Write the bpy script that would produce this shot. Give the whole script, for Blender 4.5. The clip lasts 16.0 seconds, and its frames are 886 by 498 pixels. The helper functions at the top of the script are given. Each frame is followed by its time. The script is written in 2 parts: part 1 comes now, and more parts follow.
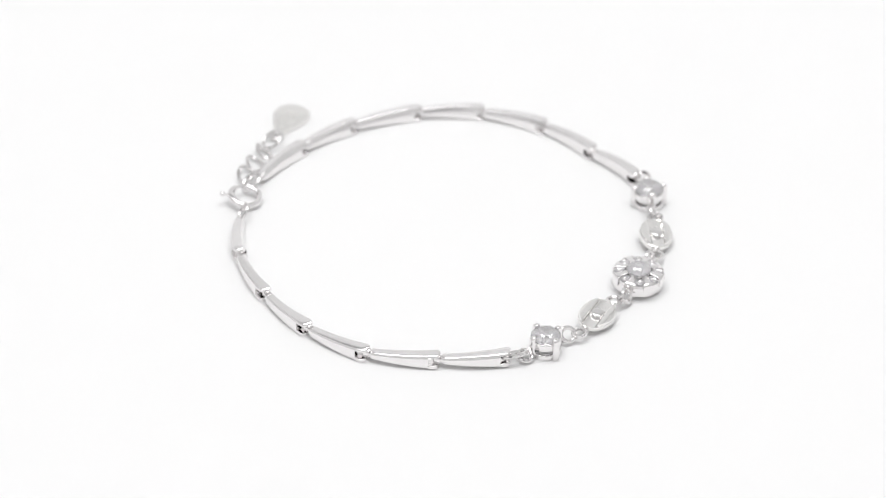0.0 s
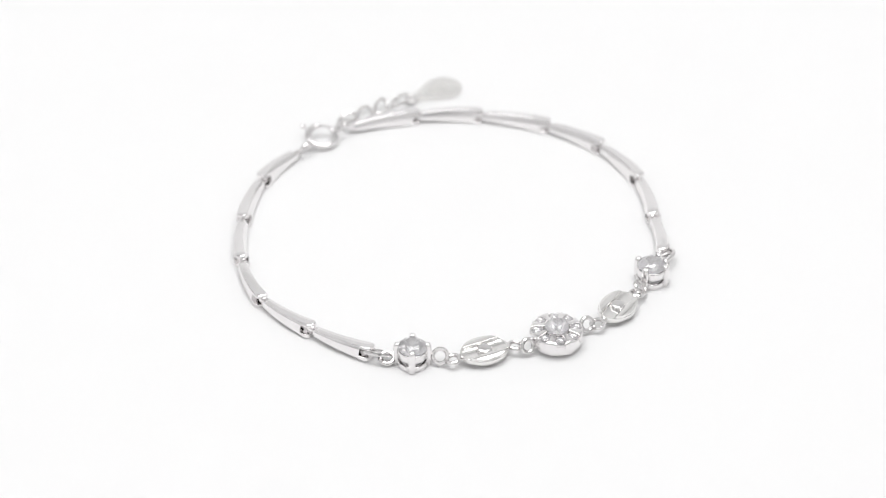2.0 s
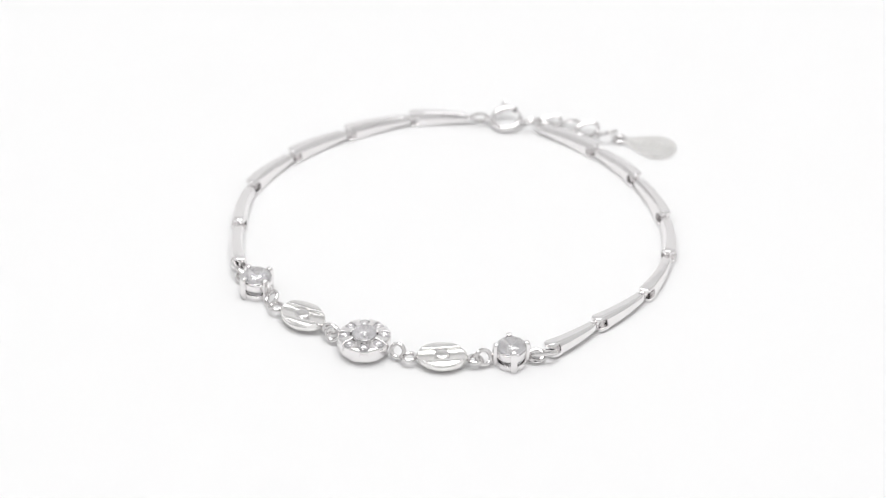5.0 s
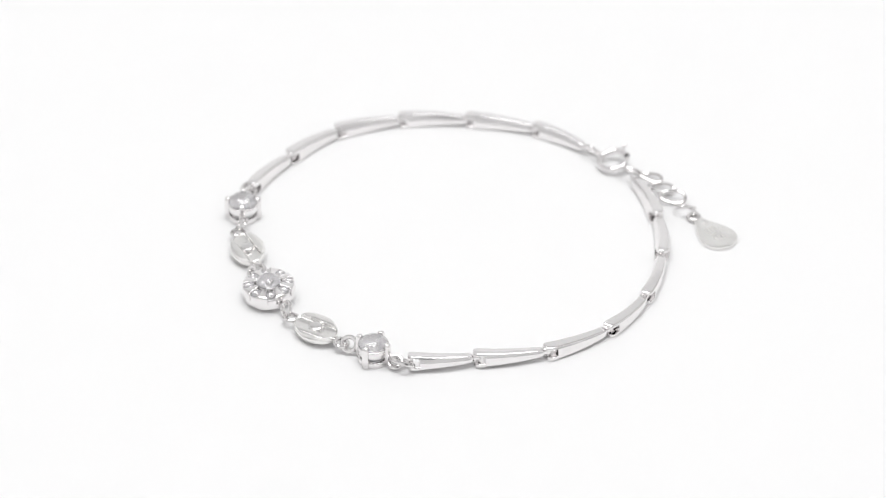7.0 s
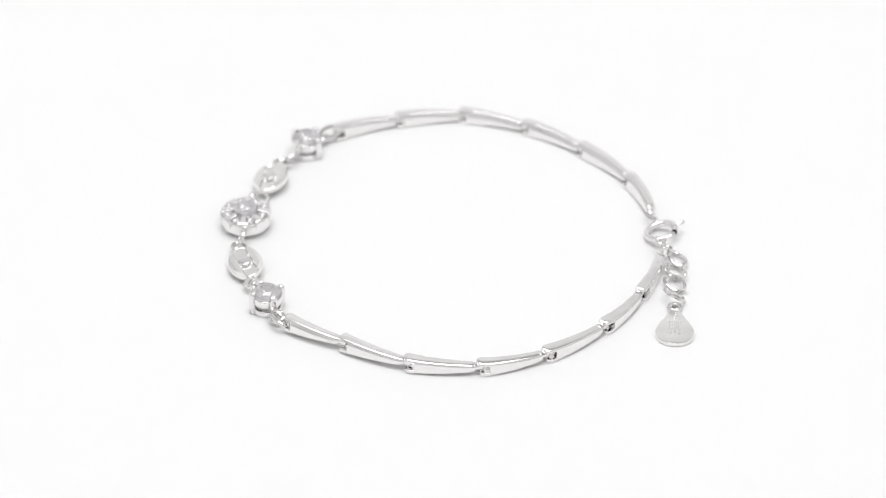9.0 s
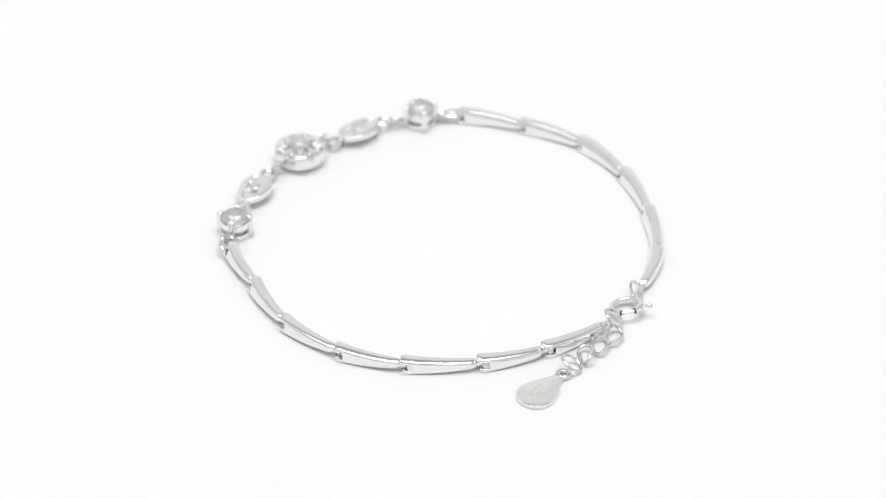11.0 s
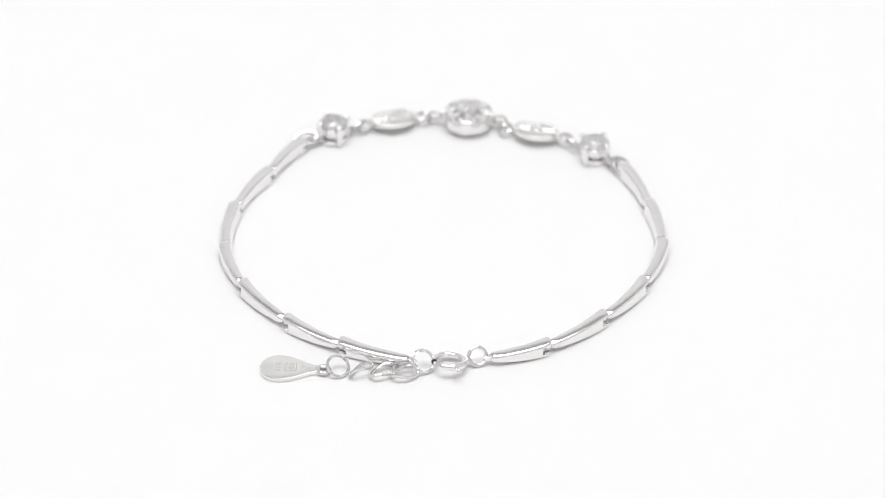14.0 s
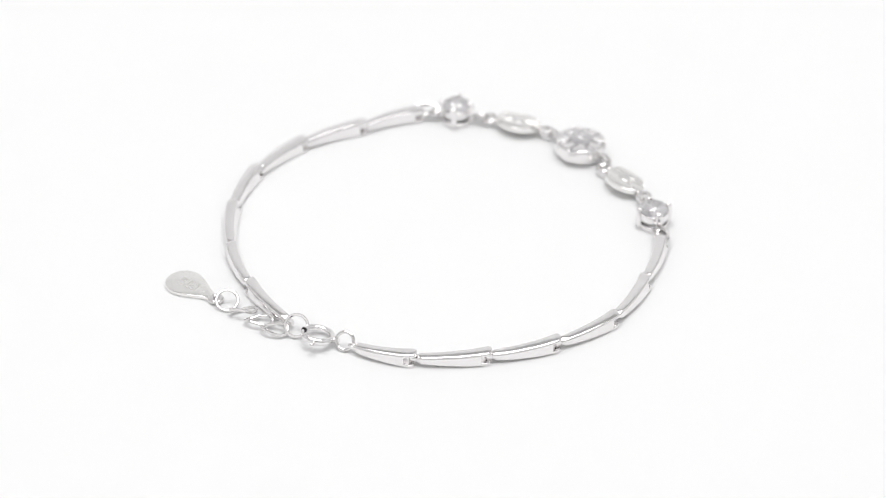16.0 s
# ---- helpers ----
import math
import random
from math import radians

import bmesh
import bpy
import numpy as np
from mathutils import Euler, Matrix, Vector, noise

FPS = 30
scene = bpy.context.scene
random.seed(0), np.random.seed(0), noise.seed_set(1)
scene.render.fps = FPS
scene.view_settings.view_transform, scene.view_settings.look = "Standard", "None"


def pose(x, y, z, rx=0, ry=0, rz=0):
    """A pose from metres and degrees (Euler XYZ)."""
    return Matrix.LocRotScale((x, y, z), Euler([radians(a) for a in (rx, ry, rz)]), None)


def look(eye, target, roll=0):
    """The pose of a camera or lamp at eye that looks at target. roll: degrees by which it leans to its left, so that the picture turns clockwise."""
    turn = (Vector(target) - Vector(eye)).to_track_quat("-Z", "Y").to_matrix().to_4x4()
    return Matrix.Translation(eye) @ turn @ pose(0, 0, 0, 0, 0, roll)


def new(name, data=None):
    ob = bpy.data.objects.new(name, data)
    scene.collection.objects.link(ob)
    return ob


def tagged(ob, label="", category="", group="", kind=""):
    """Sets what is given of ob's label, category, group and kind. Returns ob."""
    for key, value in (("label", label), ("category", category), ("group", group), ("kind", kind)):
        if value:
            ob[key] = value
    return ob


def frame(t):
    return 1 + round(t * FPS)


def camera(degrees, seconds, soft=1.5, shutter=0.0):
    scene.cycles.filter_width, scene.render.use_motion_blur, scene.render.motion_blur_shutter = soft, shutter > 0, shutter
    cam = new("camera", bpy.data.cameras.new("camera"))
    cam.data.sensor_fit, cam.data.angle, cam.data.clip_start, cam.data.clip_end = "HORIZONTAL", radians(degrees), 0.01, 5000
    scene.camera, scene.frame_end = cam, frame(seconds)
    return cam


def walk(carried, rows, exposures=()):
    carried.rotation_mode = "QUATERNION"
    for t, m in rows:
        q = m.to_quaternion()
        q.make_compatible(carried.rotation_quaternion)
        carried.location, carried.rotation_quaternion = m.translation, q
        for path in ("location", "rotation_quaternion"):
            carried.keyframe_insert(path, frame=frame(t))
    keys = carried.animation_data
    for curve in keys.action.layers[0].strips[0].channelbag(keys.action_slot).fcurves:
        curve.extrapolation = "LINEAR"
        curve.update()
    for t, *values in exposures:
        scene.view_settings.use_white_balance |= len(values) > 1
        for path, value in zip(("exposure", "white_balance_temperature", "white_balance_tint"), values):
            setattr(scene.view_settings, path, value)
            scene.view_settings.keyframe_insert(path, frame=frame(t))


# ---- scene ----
cam = camera(12.781, 16.0, soft=1.15)
EYE = (0.0, -0.39905, 0.28443)
CAM_POSE = pose(*EYE, 90 - 35.627, 0, 0.0793) @ pose(0, 0, 0, 0, 0, 0.537)
walk(cam, [(0.0, CAM_POSE), (16.0, CAM_POSE)])
cam.data.dof.use_dof = True
cam.data.dof.focus_distance = 0.472
cam.data.dof.aperture_fstop = 24

# ---- light: a closed white photo tent lit through its top, in a dim room ----
world = bpy.data.worlds.new("room_air")
world.use_nodes = True
world.node_tree.nodes["Background"].inputs[0].default_value = (0.9, 0.95, 1.0, 1)
world.node_tree.nodes["Background"].inputs[1].default_value = 0.05
scene.world = world


def area_lamp(name, eye, target, sx, sy, watts, colour=(1, 1, 1)):
    d = bpy.data.lights.new(name, "AREA")
    d.shape, d.size, d.size_y, d.energy, d.color = "RECTANGLE", sx, sy, watts, colour
    ob = new(name, d)
    ob.matrix_world = look(eye, target)
    return ob


area_lamp("tent_top_light", (0, 0.0, 0.735), (0, 0.0001, 0), 0.62, 0.46, 3.62, (0.988, 0.984, 0.986))
# added fill, no known fixture: keeps the unseen room from going black in reflections
area_lamp("added_room_fill", (0, -1.8, 1.5), (0, -1.8001, 2.5), 0.5, 0.5, 2, (1.0, 0.985, 0.97))


# ---- materials ----
def material(name, colour, rough, metal=0.0, scale=200.0, vary=0.04, rvary=0.04, bump=0.0, **inputs):
    m = bpy.data.materials.new(name)
    m.use_nodes = True
    nt = m.node_tree
    b = nt.nodes["Principled BSDF"]
    tex = nt.nodes.new("ShaderNodeTexCoord")
    n1 = nt.nodes.new("ShaderNodeTexNoise")
    n1.inputs["Scale"].default_value, n1.inputs["Detail"].default_value = scale, 4
    n2 = nt.nodes.new("ShaderNodeTexNoise")
    n2.inputs["Scale"].default_value, n2.inputs["Detail"].default_value = scale * 9, 2
    for n in (n1, n2):
        nt.links.new(tex.outputs["Object"], n.inputs["Vector"])
    mix = nt.nodes.new("ShaderNodeMix")
    mix.data_type = "RGBA"
    mix.inputs[6].default_value = (*[c * (1 - vary) for c in colour], 1)
    mix.inputs[7].default_value = (*[min(1, c * (1 + vary)) for c in colour], 1)
    nt.links.new(n1.outputs["Fac"], mix.inputs[0])
    nt.links.new(mix.outputs[2], b.inputs["Base Color"])
    r = nt.nodes.new("ShaderNodeMapRange")
    r.inputs["To Min"].default_value, r.inputs["To Max"].default_value = max(0, rough - rvary), rough + rvary
    nt.links.new(n2.outputs["Fac"], r.inputs["Value"])
    nt.links.new(r.outputs["Result"], b.inputs["Roughness"])
    b.inputs["Metallic"].default_value = metal
    if bump:
        bp = nt.nodes.new("ShaderNodeBump")
        bp.inputs["Strength"].default_value, bp.inputs["Distance"].default_value = bump, 0.0001
        nt.links.new(n1.outputs["Fac"], bp.inputs["Height"])
        nt.links.new(bp.outputs["Normal"], b.inputs["Normal"])
    for key, value in inputs.items():
        b.inputs[key.replace("_", " ")].default_value = value
    return m


SILVER = material("polished_silver", (0.868, 0.852, 0.852), 0.09, 1.0, 420, 0.02, 0.03, 0.25)
SATIN = material("satin_silver", (0.86, 0.85, 0.836), 0.18, 1.0, 600, 0.02, 0.04, 0.05)
BEAD = material("brushed_silver", (0.76, 0.75, 0.745), 0.2, 1.0, 800, 0.03, 0.05, 0.1)
WIRE = material("drawn_silver_wire", (0.77, 0.755, 0.752), 0.11, 1.0, 700, 0.03, 0.04, 0.05)
MARK = material("stamped_silver", (0.83, 0.82, 0.80), 0.3, 1.0, 900, 0.05, 0.05, 0.2)
# near-black colour that stands in for the shade inside the clasp tube
BORE_SHADE = material("painted_bore_shade", (0.05, 0.05, 0.05), 0.5, 0.6, 500, 0.1, 0.05)
STONE = material("clear_zirconia", (0.995, 0.982, 1.0), 0.006, 0.0, 300, 0.004, 0.004, Transmission_Weight=0.76, IOR=2.1)
PAPER = material("white_matte_paper", (0.86, 0.86, 0.86), 0.85, 0.0, 40, 0.006, 0.04)
FABRIC = material("pale_tent_fabric", (0.72, 0.72, 0.72), 0.9, 0.0, 60, 0.02, 0.04)
WALLPAINT = material("room_wall_paint", (0.5, 0.5, 0.505), 0.8, 0.0, 6, 0.06, 0.05)
DARKFLOOR = material("room_floor_boards", (0.30, 0.27, 0.24), 0.6, 0.0, 8, 0.2, 0.05)

# ---- mesh helpers, in millimetres ----
MM = 0.001


def part(name, bm, mat, parent=None, label="", m=None, smooth=True, angle=35):
    """One mesh object from a bmesh in millimetres; m: its place in its parent, in millimetres."""
    bmesh.ops.recalc_face_normals(bm, faces=bm.faces[:])
    for v in bm.verts:
        v.co *= MM
    for f in bm.faces:
        f.smooth = smooth
    if smooth:
        for e in bm.edges:
            if len(e.link_faces) == 2 and e.calc_face_angle() > radians(angle):
                e.smooth = False
    me = bpy.data.meshes.new(name)
    bm.to_mesh(me)
    bm.free()
    me.materials.append(mat)
    ob = new(name, me)
    if parent:
        ob.parent = parent
    if m is not None:
        ob.matrix_basis = place(m)
    if label:
        ob["label"] = label
    return ob


def place(m):
    m = m.copy()
    m.translation = m.translation * MM
    return m


def again(ob, m, parent):
    """Another part on the same mesh."""
    c = new(ob.name.split(".")[0], ob.data)
    c.parent = parent
    c.matrix_basis = place(m)
    if "label" in ob:
        c["label"] = ob["label"]
    return c


def loft(bm, rings, closed=False, caps=True):
    rows = [[bm.verts.new(p) for p in ring] for ring in rings]
    n = len(rows[0])
    pairs = list(zip(rows, rows[1:])) + ([(rows[-1], rows[0])] if closed else [])
    for a, b in pairs:
        for i in range(n):
            j = (i + 1) % n
            bm.faces.new((a[i], a[j], b[j], b[i]))
    if caps and not closed:
        bm.faces.new(rows[0][::-1])
        bm.faces.new(rows[-1])


def tube(bm, path, r, closed=True, sides=10, flat=1.0):
    """A wire along a path of vectors."""
    pts = [Vector(p) for p in path]
    n = len(pts)
    rings = []
    for i, p in enumerate(pts):
        a = pts[(i - 1) % n] if closed or i else p
        b = pts[(i + 1) % n] if closed or i < n - 1 else p
        t = (b - a).normalized()
        side = t.cross(Vector((0, 0, 1)))
        if side.length < 0.2:
            side = t.cross(Vector((1, 0, 0)))
        side.normalize()
        up = side.cross(t)
        rings.append([p + side * (r * math.cos(k * math.tau / sides)) + up * (r * flat * math.sin(k * math.tau / sides)) for k in range(sides)])
    loft(bm, rings, closed)


def ring_path(radius, n=36, start=0.0, sweep=360.0):
    m = n if sweep >= 360 else n + 1
    return [(radius * math.cos(radians(start + sweep * i / n)), radius * math.sin(radians(start + sweep * i / n)), 0) for i in range(m)]


def wire_ring(radius, r, n=36):
    bm = bmesh.new()
    tube(bm, ring_path(radius, n), r)
    return bm


def section(x, yc, w, z0, z1, r=0.22, crown=0.08):
    """A rounded bar section across x; y outward."""
    out = []
    r = min(r, w * 0.35, (z1 - z0) * 0.35)
    rb = r * 0.6
    for cy, cz, a0, rr in ((w / 2, z1, 0, r), (-w / 2, z1, 90, r), (-w / 2, z0, 180, rb), (w / 2, z0, 270, rb)):
        sy, sz = (1 if cy > 0 else -1), (1 if cz == z1 else -1)
        for k in range(5):
            a = radians(a0 + 22.5 * k)
            y = cy - sy * rr + rr * math.cos(a)
            z = cz - sz * rr + rr * math.sin(a)
            out.append((x, yc + y, z))
        if a0 == 0:
            out.append((x, yc, z1 + crown))
    return out


def bar_section(x, yc, w, z0, z1, foot=None):
    """The bars' section: a steep outer face, a top that leans outward, a hollowed slope inside. foot: where the whole bar's underside lies."""
    foot = z0 if foot is None else foot
    h, full = z1 - z0, z1 - foot
    o, fall = w / 2, 0.09 * w
    run = min(0.48, 0.26 * w)

    def outer(z):
        u = (z - foot) / full
        return o - 0.03 * max(0.0, 1 - u / 0.45) ** 1.5 - 0.2 * max(0.0, (u - 0.4) / 0.6) ** 2

    top = z1 - fall - 0.15
    pts = [(outer(z0) - 0.16, z0), (outer(z0) - 0.06, z0 + 0.03), (outer(z0 + 0.1), z0 + 0.1), (outer((z0 + top) / 2), (z0 + top) / 2), (outer(z0 + (top - z0) * 0.75), z0 + (top - z0) * 0.75), (outer(top), top)]
    q = outer(top)
    pts += [(q - 0.05, z1 - fall - 0.075), (q - 0.115, z1 - fall - 0.025), (q - 0.22, z1 - fall + 0.012)]
    e = -o + run
    pts += [((o + e) / 2, z1 - fall * 0.45), (e + 0.12, z1 - fall * 0.08), (e + 0.04, z1 - 0.015)]
    for k in range(8):
        z = z1 - 0.05 - (h - 0.09) * k / 7.5
        t = (z1 - 0.05 - z) / (full - 0.09)
        pts.append((e - run * (1 - (1 - t) ** 2.3), z))
    t = min(1.0, (z1 - 0.05 - z0) / (full - 0.09))
    pts += [(e - run * (1 - (1 - t) ** 2.3), z0 + 0.04), (e - run * (1 - (1 - t) ** 2.3) + 0.06, z0)]
    return [(x, yc + y, z) for y, z in pts]


def link_mesh(length):
    """A tapered bar link: a thin tongue at its start, a fork with two lips at its end."""
    bm = bmesh.new()
    body_end = length - 0.95

    def at(s):
        u = s / length
        e = max(0.0, min(1.0, u)) ** 0.9
        bow = 0.36 * 4 * u * (1 - u)
        return bow - 0.05, 1.3 + 0.68 * e, 0.55 * (1 - e) ** 1.1, 1.42 + 0.54 * e

    rings = []
    for k in range(17):
        s = 0.3 + (body_end - 0.3) * k / 16
        bow, w, z0, z1 = at(s)
        if k == 0:
            w, z0, z1 = w * 0.7, z0 + 0.15, z1 - 0.2
        rings.append(bar_section(s, bow, w, z0, z1))
    loft(bm, rings)
    # tongue
    rings = []
    for s, f in ((-0.5, 0.5), (-0.4, 0.85), (-0.1, 1.0), (0.3, 1.0), (0.7, 1.0)):
        bow, w, z0, z1 = at(max(s, 0))
        rings.append(section(s, bow if s > 0 else 0, 0.7 * f, 0.66, 1.14, 0.12, 0))
    loft(bm, rings)
    # upper and lower lip of the fork
    for lower in (False, True):
        rings = []
        for s, f in ((body_end - 0.002, 1.0), (length - 0.5, 1.0), (length - 0.12, 0.98), (length + 0.12, 0.9), (length + 0.28, 0.74), (length + 0.36, 0.5)):
            if lower:
                s = body_end - 0.002 + (s - body_end + 0.002) * 0.9
            bow, w, z0, z1 = at(min(s, length))
            if lower:
                rings.append(section(s, bow, w * f, z0, z0 + 0.44, 0.1, 0))
            else:
                rings.append(bar_section(s, bow, w * f, z1 - 0.56, z1 - 0.25 * (1 - f), z0))
        loft(bm, rings)
    # hinge pin through the fork
    bmesh.ops.create_cone(bm, segments=10, radius1=0.17, radius2=0.17, depth=1.5, cap_ends=True, matrix=Matrix.Translation((length - 0.12, 0, 0.85)))
    return bm


def gem_mesh(r):
    """A round brilliant with its girdle at z = 0."""
    bm = bmesh.new()
    pts = []
    for k in range(8):
        a = k * math.tau / 8
        pts.append((0.54 * r * math.cos(a), 0.54 * r * math.sin(a), 0.385 * r))
        a += math.tau / 16
        pts.append((0.78 * r * math.cos(a), 0.78 * r * math.sin(a), 0.26 * r))
        pts.append((0.46 * r * math.cos(a), 0.46 * r * math.sin(a), -0.46 * r))
    for k in range(16):
        a = k * math.tau / 16
        for z in (0.02, -0.04):
            pts.append((r * math.cos(a), r * math.sin(a), z * r))
    pts.append((0, 0, -0.82 * r))
    bmesh.ops.convex_hull(bm, input=[bm.verts.new(p) for p in pts])
    return bm


def block(bm, x0, x1, y0, y1, z0, z1, m=None):
    m = m or Matrix()
    v = [bm.verts.new(m @ Vector((x, y, z))) for z in (z0, z1) for x, y in ((x0, y0), (x1, y0), (x1, y1), (x0, y1))]
    for q in ((0, 3, 2, 1), (4, 5, 6, 7), (0, 1, 5, 4), (1, 2, 6, 5), (2, 3, 7, 6), (3, 0, 4, 7)):
        bm.faces.new([v[i] for i in q])


# ---- setting: paper sweep, tent and room ----
def structure(name, bm, mat, label):
    return tagged(part(name, bm, mat, smooth=False), label, name.split("_")[0], kind="structure")


def sweep_sheet():
    bm = bmesh.new()
    prof = [(-330, 0), (-200, 0), (-60, 0), (80, 0), (220, 0), (340, 0)]
    prof += [(340 + 100 * math.sin(radians(a)), 100 - 100 * math.cos(radians(a))) for a in range(10, 91, 10)]
    prof += [(440, 280)]
    rows = [[bm.verts.new((x, y, z)) for y, z in prof] for x in (-430, 430)]
    for i in range(len(prof) - 1):
        bm.faces.new((rows[0][i], rows[1][i], rows[1][i + 1], rows[0][i + 1]))
    ret = bmesh.ops.extrude_face_region(bm, geom=bm.faces[:])
    for v in [g for g in ret["geom"] if isinstance(g, bmesh.types.BMVert)]:
        v.co.z -= 0.6
        v.co.y += 0.6
    ob = part("backdrop", bm, PAPER)
    return tagged(ob, "seamless white matte paper sweep under the bracelet", "backdrop", kind="structure")


sweep_sheet()
for nm, box, mat, lab in (
        ("wall_left", (-455, -450, -330, 450, -1, 760), FABRIC, "white fabric side of the photo tent"),
        ("wall_right", (450, 455, -330, 450, -1, 760), FABRIC, "white fabric side of the photo tent"),
        ("wall_back", (-455, 455, 450, 455, -1, 760), FABRIC, "white fabric back of the photo tent"),
        ("wall_front_header", (-455, 455, -335, -330, 296, 760), FABRIC, "white fabric front flap of the photo tent"),
        ("wall_front_sill", (-455, 455, -335, -330, -1, 174), FABRIC, "white fabric front flap under the lens slit"),
        ("wall_front_left", (-455, -72, -335, -330, 174, 296), FABRIC, "white fabric front flap beside the lens slit"),
        ("wall_front_right", (72, 455, -335, -330, 174, 296), FABRIC, "white fabric front flap beside the lens slit"),
        ("ceiling_tent", (-455, 455, -330, 455, 760, 765), FABRIC, "white fabric top of the photo tent"),
        ("table", (-700, 700, -500, 700, -40, -2), FABRIC, "white laminate table top under the tent"),
        ("wall_north", (-2500, 2500, 2500, 2600, -760, 1900), WALLPAINT, "plain grey painted room wall"),
        ("wall_south", (-2500, 2500, -2600, -2500, -760, 1900), WALLPAINT, "plain grey painted room wall"),
        ("wall_east", (2500, 2600, -2600, 2600, -760, 1900), WALLPAINT, "plain grey painted room wall"),
        ("wall_west", (-2600, -2500, -2600, 2600, -760, 1900), WALLPAINT, "plain grey painted room wall"),
        ("ceiling", (-2600, 2600, -2600, 2600, 1900, 2000), WALLPAINT, "plain grey painted room ceiling"),
        ("floor", (-2600, 2600, -2600, 2600, -860, -760), DARKFLOOR, "dark wooden room floor")):
    bm_box = bmesh.new()
    block(bm_box, *box)
    structure(nm, bm_box, mat, lab)

# ---- the bracelet ----
bracelet = tagged(new("bracelet"), "polished silver link bracelet with clear stones on white paper", "bracelet")


def heading(a, b):
    return math.degrees(math.atan2(b[1] - a[1], b[0] - a[0]))


def toward(a, b, d):
    v = Vector((b[0] - a[0], b[1] - a[1]))
    v.normalize()
    return (a[0] + v.x * d, a[1] + v.y * d)


# hinge points of the two bar chains, from the stones to the clasp
SIX = [(7.3, -25.45), (-1.1, -26.0), (-9.5, -24.8), (-16.6, -19.95), (-21.9, -13.1), (-25.5, -4.9), (-25.8, 2.7)]
SEVEN = [(23.95, 12.55), (18.6, 18.2), (12.35, 24.05), (4.3, 27.2), (-3.9, 27.0), (-12.3, 23.7), (-18.7, 18.65), (-23.9, 11.4)]


def bar_links(nodes, mirrored, lifts, leans):
    for k, (fork, tip) in enumerate(zip(nodes, nodes[1:])):
        # the bars next to the tall settings hang from them, a little off the paper and tipped inward
        za, zb = lifts[k], lifts[k + 1]
        d = (Vector(fork) - Vector(tip)).length
        bm = link_mesh(d)
        if mirrored:
            bmesh.ops.scale(bm, vec=(1, -1, 1), verts=bm.verts[:])
        part("bar_link", bm, SILVER, bracelet, m=pose(tip[0], tip[1], zb, 0, 0, heading(tip, fork)) @ pose(0, 0, 0, 0, -math.degrees(math.atan2(za - zb, d)), 0) @ pose(0, 0, 0, leans[k] * (1 if mirrored else -1), 0, 0), angle=40)


bar_links(SIX, True, (0.12, 0.06, 0, 0, 0, 0, 0), (-9, -6, 0, 0, 0, 0))
bar_links(SEVEN, False, (0.15, 0.1, 0.02, 0, 0, 0, 0, 0), (-17, -12, -4, 0, 0, 0, 0))


def band(outer, inner, z0, z1, n=40):
    """A flat ring wall with eased edges."""
    bm = bmesh.new()
    e = 0.07
    prof = ((outer - e, z0), (outer, z0 + e), (outer, z1 - e), (outer - e, z1), (inner + e, z1), (inner, z1 - e), (inner, z0 + e), (inner + e, z0))
    loft(bm, [[(r * math.cos(k * math.tau / n), r * math.sin(k * math.tau / n), z) for r, z in prof] for k in range(n)], closed=True)
    return bm


def squared(c):
    return math.copysign(abs(c) ** 0.5, c)


def solitaire(x, y, az, chain_side):
    s = tagged(new("stone_setting"), "four-prong silver setting with a round clear stone")
    s.parent = bracelet
    s.matrix_basis = place(pose(x, y, 0, 0, 0, az))
    part("base_ring", band(1.86, 1.36, 0.0, 0.72), SILVER, s, angle=50)
    part("collar", band(1.88, 1.5, 1.28, 2.3), SILVER, s, angle=50)
    first = None
    for k in range(4):
        m = pose(0, 0, 0, 0, 0, 90 * k)
        if first is None:
            bm = bmesh.new()
            rings = []
            for z, r0, w, d in ((0.0, 1.86, 0.7, 0.46), (0.1, 1.9, 0.84, 0.58), (1.6, 1.92, 0.86, 0.58), (2.55, 1.93, 0.84, 0.56), (2.85, 1.88, 0.74, 0.56), (3.0, 1.8, 0.54, 0.42), (3.06, 1.78, 0.24, 0.2)):
                rings.append([(r0 + d / 2 * 1.2 * squared(math.cos(a)), w / 2 * squared(math.sin(a)), z) for a in (radians(9 + 18 * j) for j in range(20))])
            loft(bm, rings)
            first = part("prong", bm, SILVER, s, m=m, angle=50)
        else:
            again(first, m, s)
    part("gemstone", gem_mesh(1.82), STONE, s, "clear round brilliant-cut stone", pose(0, 0, 2.5, 0, 0, 11), smooth=False)
    part("loop", wire_ring(0.88, 0.27, 32), WIRE, s, m=pose(-3.3 * chain_side, 0, 1.15, 44, 14 * chain_side, 0))
    part("loop", wire_ring(0.8, 0.29, 28), WIRE, s, m=pose(3.0 * chain_side, 0, 0.75, 20, 0, 0))
    return s


solitaire(11.8, -23.0, 36, -1)
solitaire(25.15, 7.85, 99, 1)


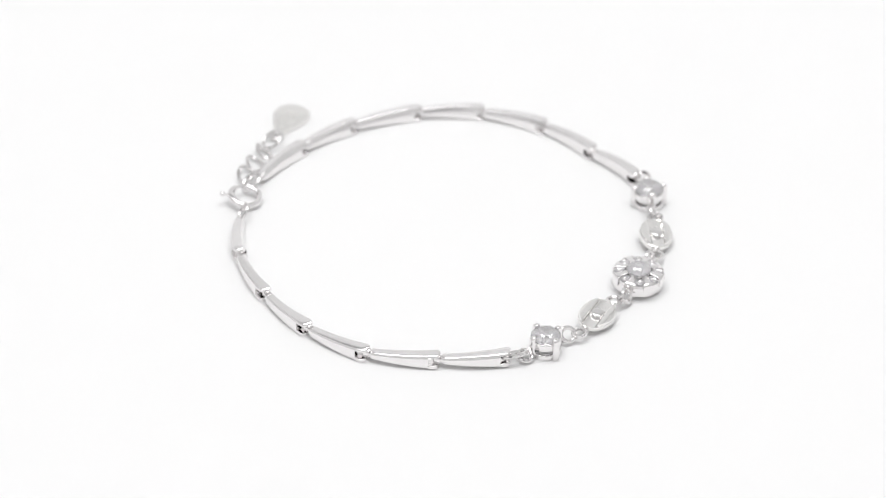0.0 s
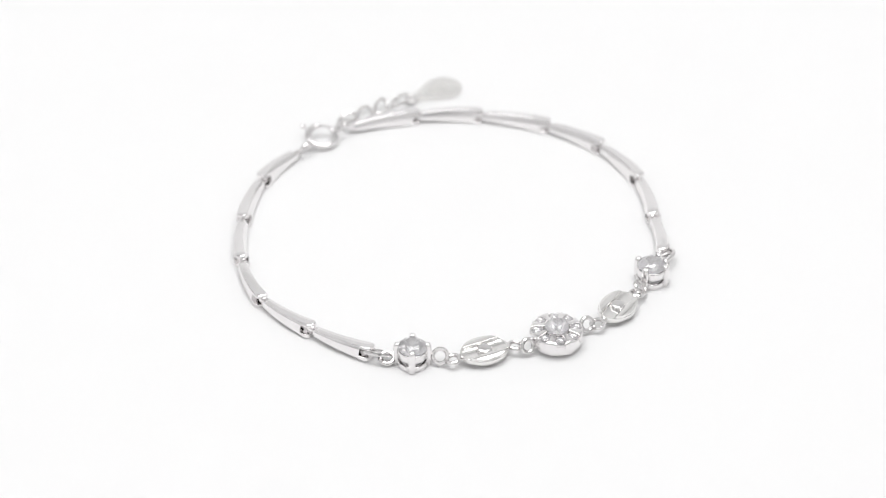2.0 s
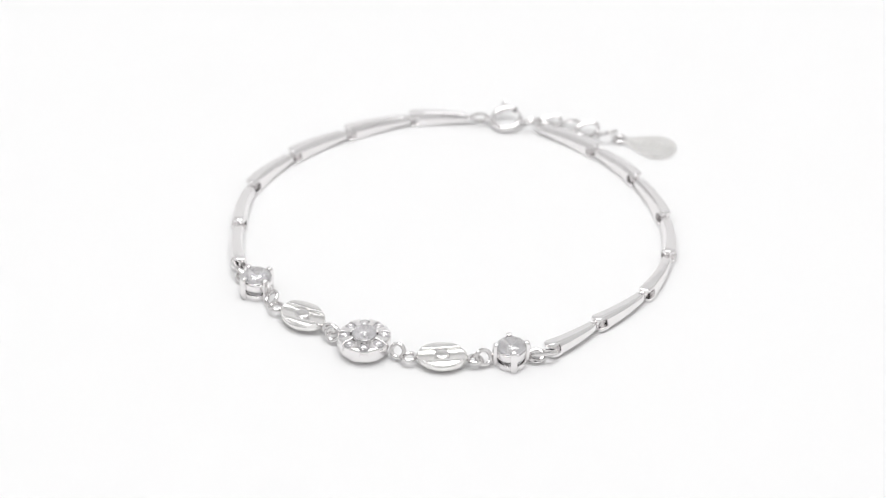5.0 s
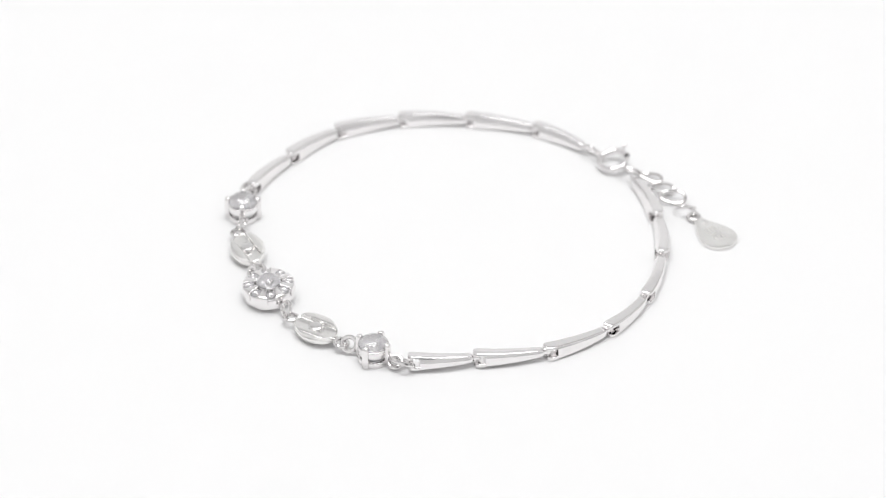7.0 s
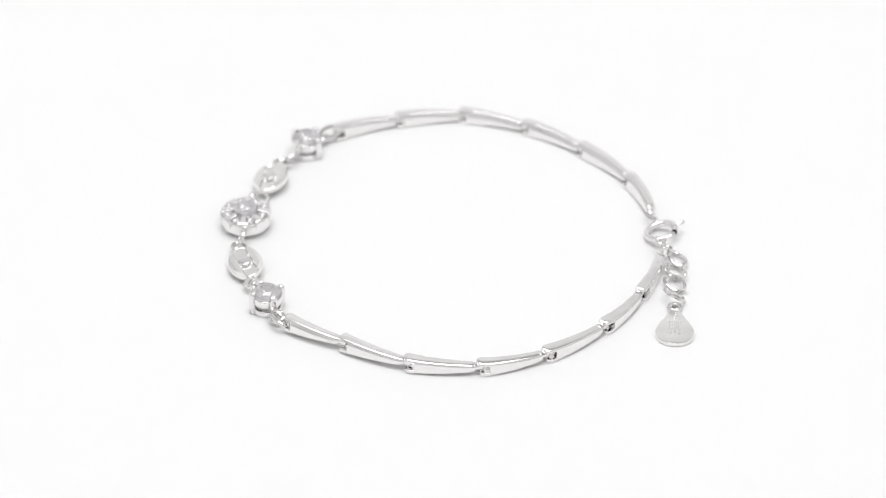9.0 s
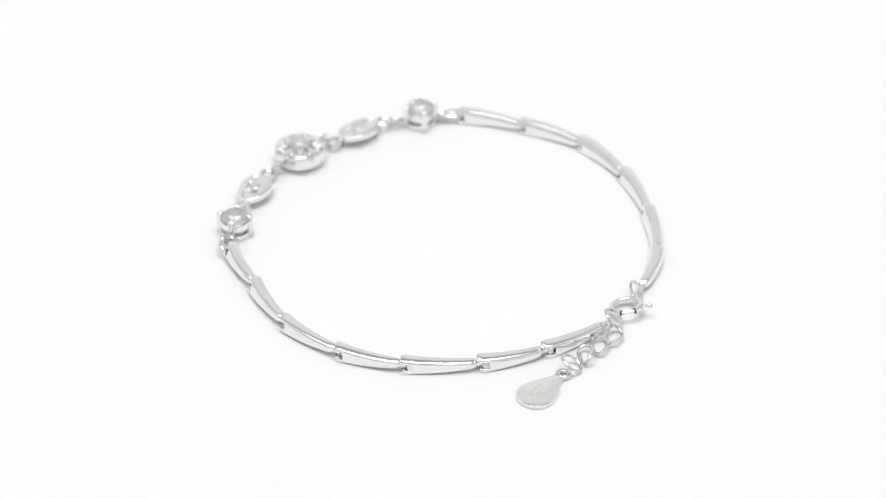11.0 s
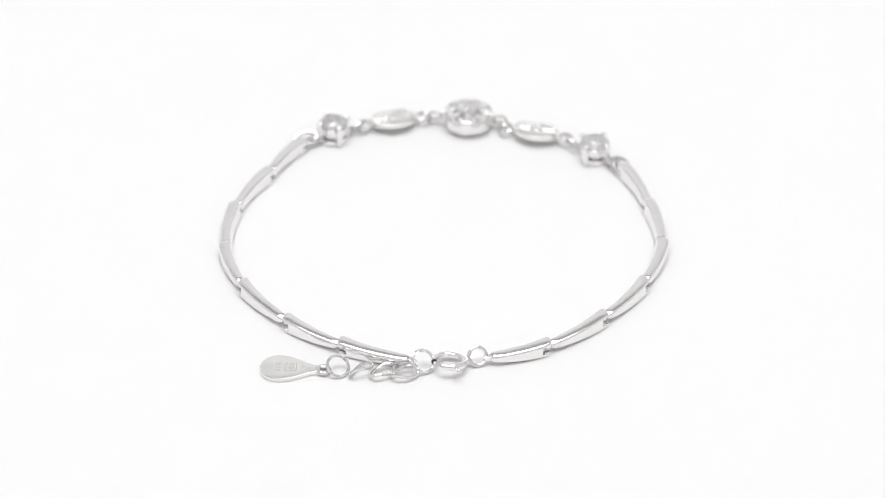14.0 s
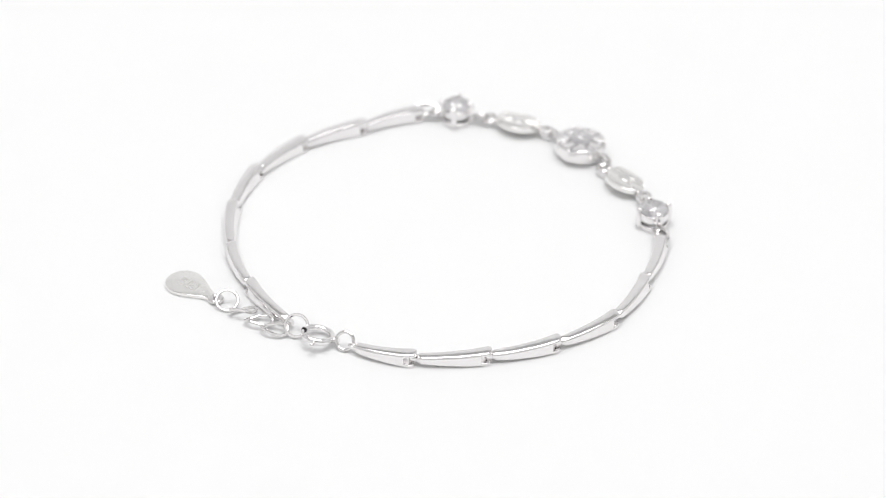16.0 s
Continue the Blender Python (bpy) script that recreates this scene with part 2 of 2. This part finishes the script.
def oval_panel(x, y, az):
    a, b, n, rows = 3.05, 2.12, 96, 40
    bm = bmesh.new()

    def outline(phi, f):
        c, s = math.cos(phi), math.sin(phi)
        q = (abs(c) ** 1.85 + abs(s) ** 1.85) ** (-1 / 1.85)
        return a * f * q * c, b * f * q * s

    def height(px, py, f):
        # a skewed level strip runs end to end between two raised, rounded crescents
        d = abs(py * 0.9925 - px * 0.122)
        edge = 0.72 + 0.10 * (px / a) ** 2
        if d < edge:
            return 0.74 + 0.08 * (d / edge) ** 2 + 0.05 * (px / a) ** 2
        wall = min(1.0, (d - edge) / 0.2)
        out = min(1.0, max(0.0, d - edge - 0.2) / 1.1)
        return 0.82 + 0.40 * wall * wall * (3 - 2 * wall) - 0.16 * out ** 2 + 0.05 * math.sin(out * math.pi) - 0.05 * f ** 6

    rings = []
    for k in range(1, rows + 1):
        f = 0.93 * k / rows
        rings.append([(*outline(j * math.tau / n, f), 0) for j in range(n)])
    rings = [[(px, py, height(px, py, 0.93 * (k + 1) / rows)) for px, py, _ in r] for k, r in enumerate(rings)]
    for f, z in ((0.97, 0.90), (0.99, 0.86), (1.0, 0.78), (1.0, 0.4), (0.97, 0.2), (0.9, 0.05), (0.8, 0.0)):
        rings.append([(*outline(j * math.tau / n, f), z) for j in range(n)])
    loft(bm, rings, caps=False)
    vs = list(bm.verts)
    peak = bm.verts.new((0, 0, height(0, 0, 0)))
    for j in range(n):
        bm.faces.new((vs[j], vs[(j + 1) % n], peak))
    bm.faces.new(vs[-n:])
    ov = part("oval_panel", bm, SATIN, bracelet, "oval silver panel with a grooved strip and domed bead", pose(x, y, 0.62, 0, 0, az) @ pose(0, 0, 0, 9, 0, 0), angle=28)
    bm = bmesh.new()
    loft(bm, [[(0.92 * r * math.cos(k * math.tau / 28), 0.84 * r * math.sin(k * math.tau / 28), z) for k in range(28)] for r, z in ((1.0, -0.3), (1.0, 0.12), (0.97, 0.24), (0.9, 0.33), (0.78, 0.38), (0.5, 0.41), (0.25, 0.42), (0.04, 0.42))])
    part("bead", bm, BEAD, ov, m=pose(0, 0, 0.78), angle=60)
    for sx in (-1, 1):
        part("loop", wire_ring(0.8, 0.27, 28), WIRE, ov, m=pose(sx * 3.95, 0, 0.35, -14, 8 * sx, 0))
    return ov


oval_panel(18.0, -17.1, 57)
oval_panel(25.65, -0.35, 88)


def flower(x, y, az):
    n = 96
    bm = bmesh.new()

    def ring(r, z, scallop):
        return [((r - scallop * (0.5 + 0.5 * math.cos(8 * j * math.tau / n + math.pi))) * math.cos(j * math.tau / n), (r - scallop * (0.5 + 0.5 * math.cos(8 * j * math.tau / n + math.pi))) * math.sin(j * math.tau / n), z) for j in range(n)]

    loft(bm, [ring(2.85, 0.0, 0.05), ring(3.05, 0.12, 0.1), ring(3.12, 0.5, 0.14), ring(3.12, 1.3, 0.16), ring(3.02, 1.5, 0.2), ring(2.7, 1.58, 0.2), ring(1.75, 1.62, 0.05), ring(1.5, 1.2, 0)])
    fl = part("flower_setting", bm, SILVER, bracelet, "round silver flower setting with small clear stones", pose(x, y, 0.5, 0, 0, az) @ pose(0, 0, 0, 2.5, 0, 0), angle=40)
    part("centre_stone", gem_mesh(1.5), STONE, fl, "larger clear round centre stone", pose(0, 0, 2.28, 0, 0, 5), smooth=False)
    bm = bmesh.new()
    tube(bm, [(p[0], p[1], 1.9) for p in ring_path(1.42, 32)], 0.12, flat=1.6)
    part("bezel", bm, SILVER, fl)
    petal = stone = None
    for k in range(8):
        m = pose(0, 0, 0, 0, 0, 45 * k + 22.5)
        mp = pose(0, 0, 0, 0, 0, 45 * k)
        if petal is None:
            bm = bmesh.new()
            rings = []
            for r, w, z in ((1.42, 0.3, 2.14), (1.52, 0.52, 2.2), (1.75, 0.66, 2.15), (2.1, 0.7, 2.09), (2.45, 0.76, 2.05), (2.75, 1.0, 2.02), (2.98, 1.4, 1.96), (3.1, 1.5, 1.84), (3.15, 1.46, 1.5)):
                rings.append(section(r, 0, w, 0.9, z, 0.1, 0.02))
            loft(bm, rings)
            petal = part("petal", bm, SILVER, fl, m=mp, angle=45)
            stone = part("small_stone", gem_mesh(0.66), STONE, fl, "small clear round stone", m @ pose(2.38, 0, 1.84, 0, 10, 0), smooth=False)
            seat = part("stone_seat", wire_ring(0.68, 0.13, 20), SILVER, fl, m=m @ pose(2.38, 0, 1.74, 0, 10, 0))
        else:
            again(petal, mp, fl)
            again(stone, m @ pose(2.38, 0, 1.84, 0, 10, 0), fl)
            again(seat, m @ pose(2.38, 0, 1.74, 0, 10, 0), fl)
    for sx in (-1, 1):
        part("loop", wire_ring(0.8, 0.27, 28), WIRE, fl, m=pose(4.32 if sx > 0 else -4.08, 0, 0.85, 62, 0, 0))
    return fl


flower(23.2, -9.6, 68)


# jump rings that join the stone settings to the chains
def jump_ring(x, y, z, tilt, az, radius=0.85, wire=0.2, roll=0):
    return part("jump_ring", wire_ring(radius, wire, 32), WIRE, bracelet, m=pose(x, y, z, tilt, roll, az))


def oval_ring(x, y, z, tilt, az, a=1.42, b=0.86, wire=0.27):
    bm = bmesh.new()
    tube(bm, [(a * math.cos(p), b * math.sin(p), 0) for p in (k * math.tau / 40 for k in range(40))], wire)
    return part("jump_ring", bm, WIRE, bracelet, m=pose(x, y, z, tilt, 0, az))


oval_ring(8.1, -25.15, 1.2, -22, 22, 1.5, 0.8)
oval_ring(24.65, 11.7, 1.2, -24, 98, 1.5, 0.8)

# ring at the tip of the six-link chain, the spring clasp, and the large ring it closes on
jump_ring(-25.5, 3.8, 1.15, -56, 92, 1.08, 0.22)


def clasp(x, y, az):
    """A round spring clasp; x points to the ring it hangs on."""
    bm = bmesh.new()
    tube(bm, ring_path(1.8, 44, 232, 306), 0.4, closed=False, sides=14)
    c = part("spring_clasp", bm, SILVER, bracelet, "round silver spring clasp, closed", pose(x, y, 1.1, -12, 6, az))
    bm = bmesh.new()
    tube(bm, ring_path(1.8, 12, 170, 70), 0.2, closed=False)
    part("bolt", bm, SILVER, c)
    bm = bmesh.new()
    tube(bm, ring_path(1.8, 14, 258, 62), 0.46, closed=False, sides=14)
    part("slider", bm, SILVER, c)
    # flat dark discs cap the tube ends, painting the shade of a hollow bore
    for phi in (231.2, 178.8):
        bm = bmesh.new()
        bmesh.ops.create_cone(bm, segments=18, radius1=0.345, radius2=0.345, depth=0.05, cap_ends=True)
        part("bore", bm, BORE_SHADE, c, "dark disc painted as the shade inside the tube's open end", pose(1.8 * math.cos(radians(phi)), 1.8 * math.sin(radians(phi)), 0, 90, 0, phi - 180))
    bm = bmesh.new()
    tube(bm, [(0, 0, 0), (0.35, 0, 0.05), (0.75, 0, 0.12)], 0.17, closed=False)
    bmesh.ops.create_uvsphere(bm, u_segments=14, v_segments=10, radius=0.34, matrix=Matrix.Translation((0.9, 0, 0.14)))
    part("lever", bm, SILVER, c, m=pose(2.0 * math.cos(radians(-80)), 2.0 * math.sin(radians(-80)), -0.05, 0, 8, -88))
    bm = bmesh.new()
    tube(bm, [(1.9, 0, 0), (2.4, 0, 0.06), (2.75, 0, 0.2)], 0.32, closed=False)
    part("neck", bm, SILVER, c)
    return c


clasp(-25.4, 7.3, -92)
jump_ring(-24.75, 10.3, 1.2, -42, 108, 1.36, 0.2)


# extension chain of twisted links, then the drop tag
def chain_link(x, y, z, az, roll, a=1.62, b=0.92):
    bm = bmesh.new()
    tube(bm, [(a * math.cos(p), b * math.sin(p) * (1 - 0.12 * math.cos(p)), 0.22 * math.sin(2 * p)) for p in (k * math.tau / 40 for k in range(40))], 0.215)
    return part("extension_link", bm, WIRE, bracelet, m=pose(x, y, z, roll, 0, az))


chain_link(-25.6, 12.75, 0.72, 98, -8)
chain_link(-24.55, 15.2, 0.62, 110, 4)
chain_link(-23.6, 17.65, 0.8, 114, 30, 1.6, 0.85)
jump_ring(-22.6, 20.15, 0.95, -34, 112, 1.32, 0.19)


def tag(x, y, az):
    """A flat drop tag; x runs from its eye to its round end."""
    bm = bmesh.new()
    half = []
    for k in range(41):
        u = k / 40
        s = 7.25 * u
        # a narrow neck that swells to a round end
        e = 0.62 + 1.72 * math.sin(min(1.0, max(0.0, (s - 0.4) / 4.55)) * math.pi / 2) ** 1.5
        if s > 4.95:
            e = 2.34 * math.sqrt(max(0.0, 1 - ((s - 4.95) / 2.3) ** 2))
        half.append((s, e))
    outline = [(s, e) for s, e in half] + [(s, -e) for s, e in half[-2::-1]]
    cx, n = 4.0, len(outline)
    rings = []
    for inset, z in ((0.12, 0.0), (0.0, 0.09), (0.0, 0.42), (0.05, 0.5), (0.15, 0.53)):
        rings.append([(cx + (px - cx) * (1 - inset / 3.6), py * (1 - inset / 2.4), z) for px, py in outline])
    loft(bm, rings)
    t = part("drop_tag", bm, SATIN, bracelet, "flat drop-shaped silver tag with a stamped mark", pose(x, y, 0.02, 0, 0, az), angle=40)
    bm = bmesh.new()
    tube(bm, ring_path(0.64, 28), 0.34, sides=12, flat=0.85)
    part("eye", bm, WIRE, t, m=pose(-0.3, 0, 0.34))
    # the stamped mark: a small frame with three strokes, a row of three bars, and a dot
    strokes = [(2.9, 0.0, 0.14, 1.5), (4.2, 0.0, 0.14, 1.5), (3.55, -0.68, 1.3, 0.14), (3.55, 0.68, 1.3, 0.14), (3.5, -0.25, 0.7, 0.16), (3.5, 0.2, 0.7, 0.16),
               (5.1, -0.55, 0.75, 0.3), (5.1, 0.0, 0.75, 0.3), (5.1, 0.55, 0.75, 0.3), (1.7, 0.1, 0.35, 0.3)]
    for sx, sy, lx, ly in strokes:
        bm = bmesh.new()
        block(bm, sx - lx / 2, sx + lx / 2, sy - ly / 2, sy + ly / 2, 0.48, 0.545)
        part("stamp_stroke", bm, MARK, t, smooth=False)
    return t


tag(-22.0, 22.1, 70)


# ---- movement: the bracelet turns steadily on the spot ----
def motions():
    rows = [(t / 2, pose(0, 0, 0, 0, 0, -18.06 * t / 2 - 0.0022 * (t / 2) ** 2)) for t in range(0, 33, 2)]
    walk(bracelet, rows)


motions()
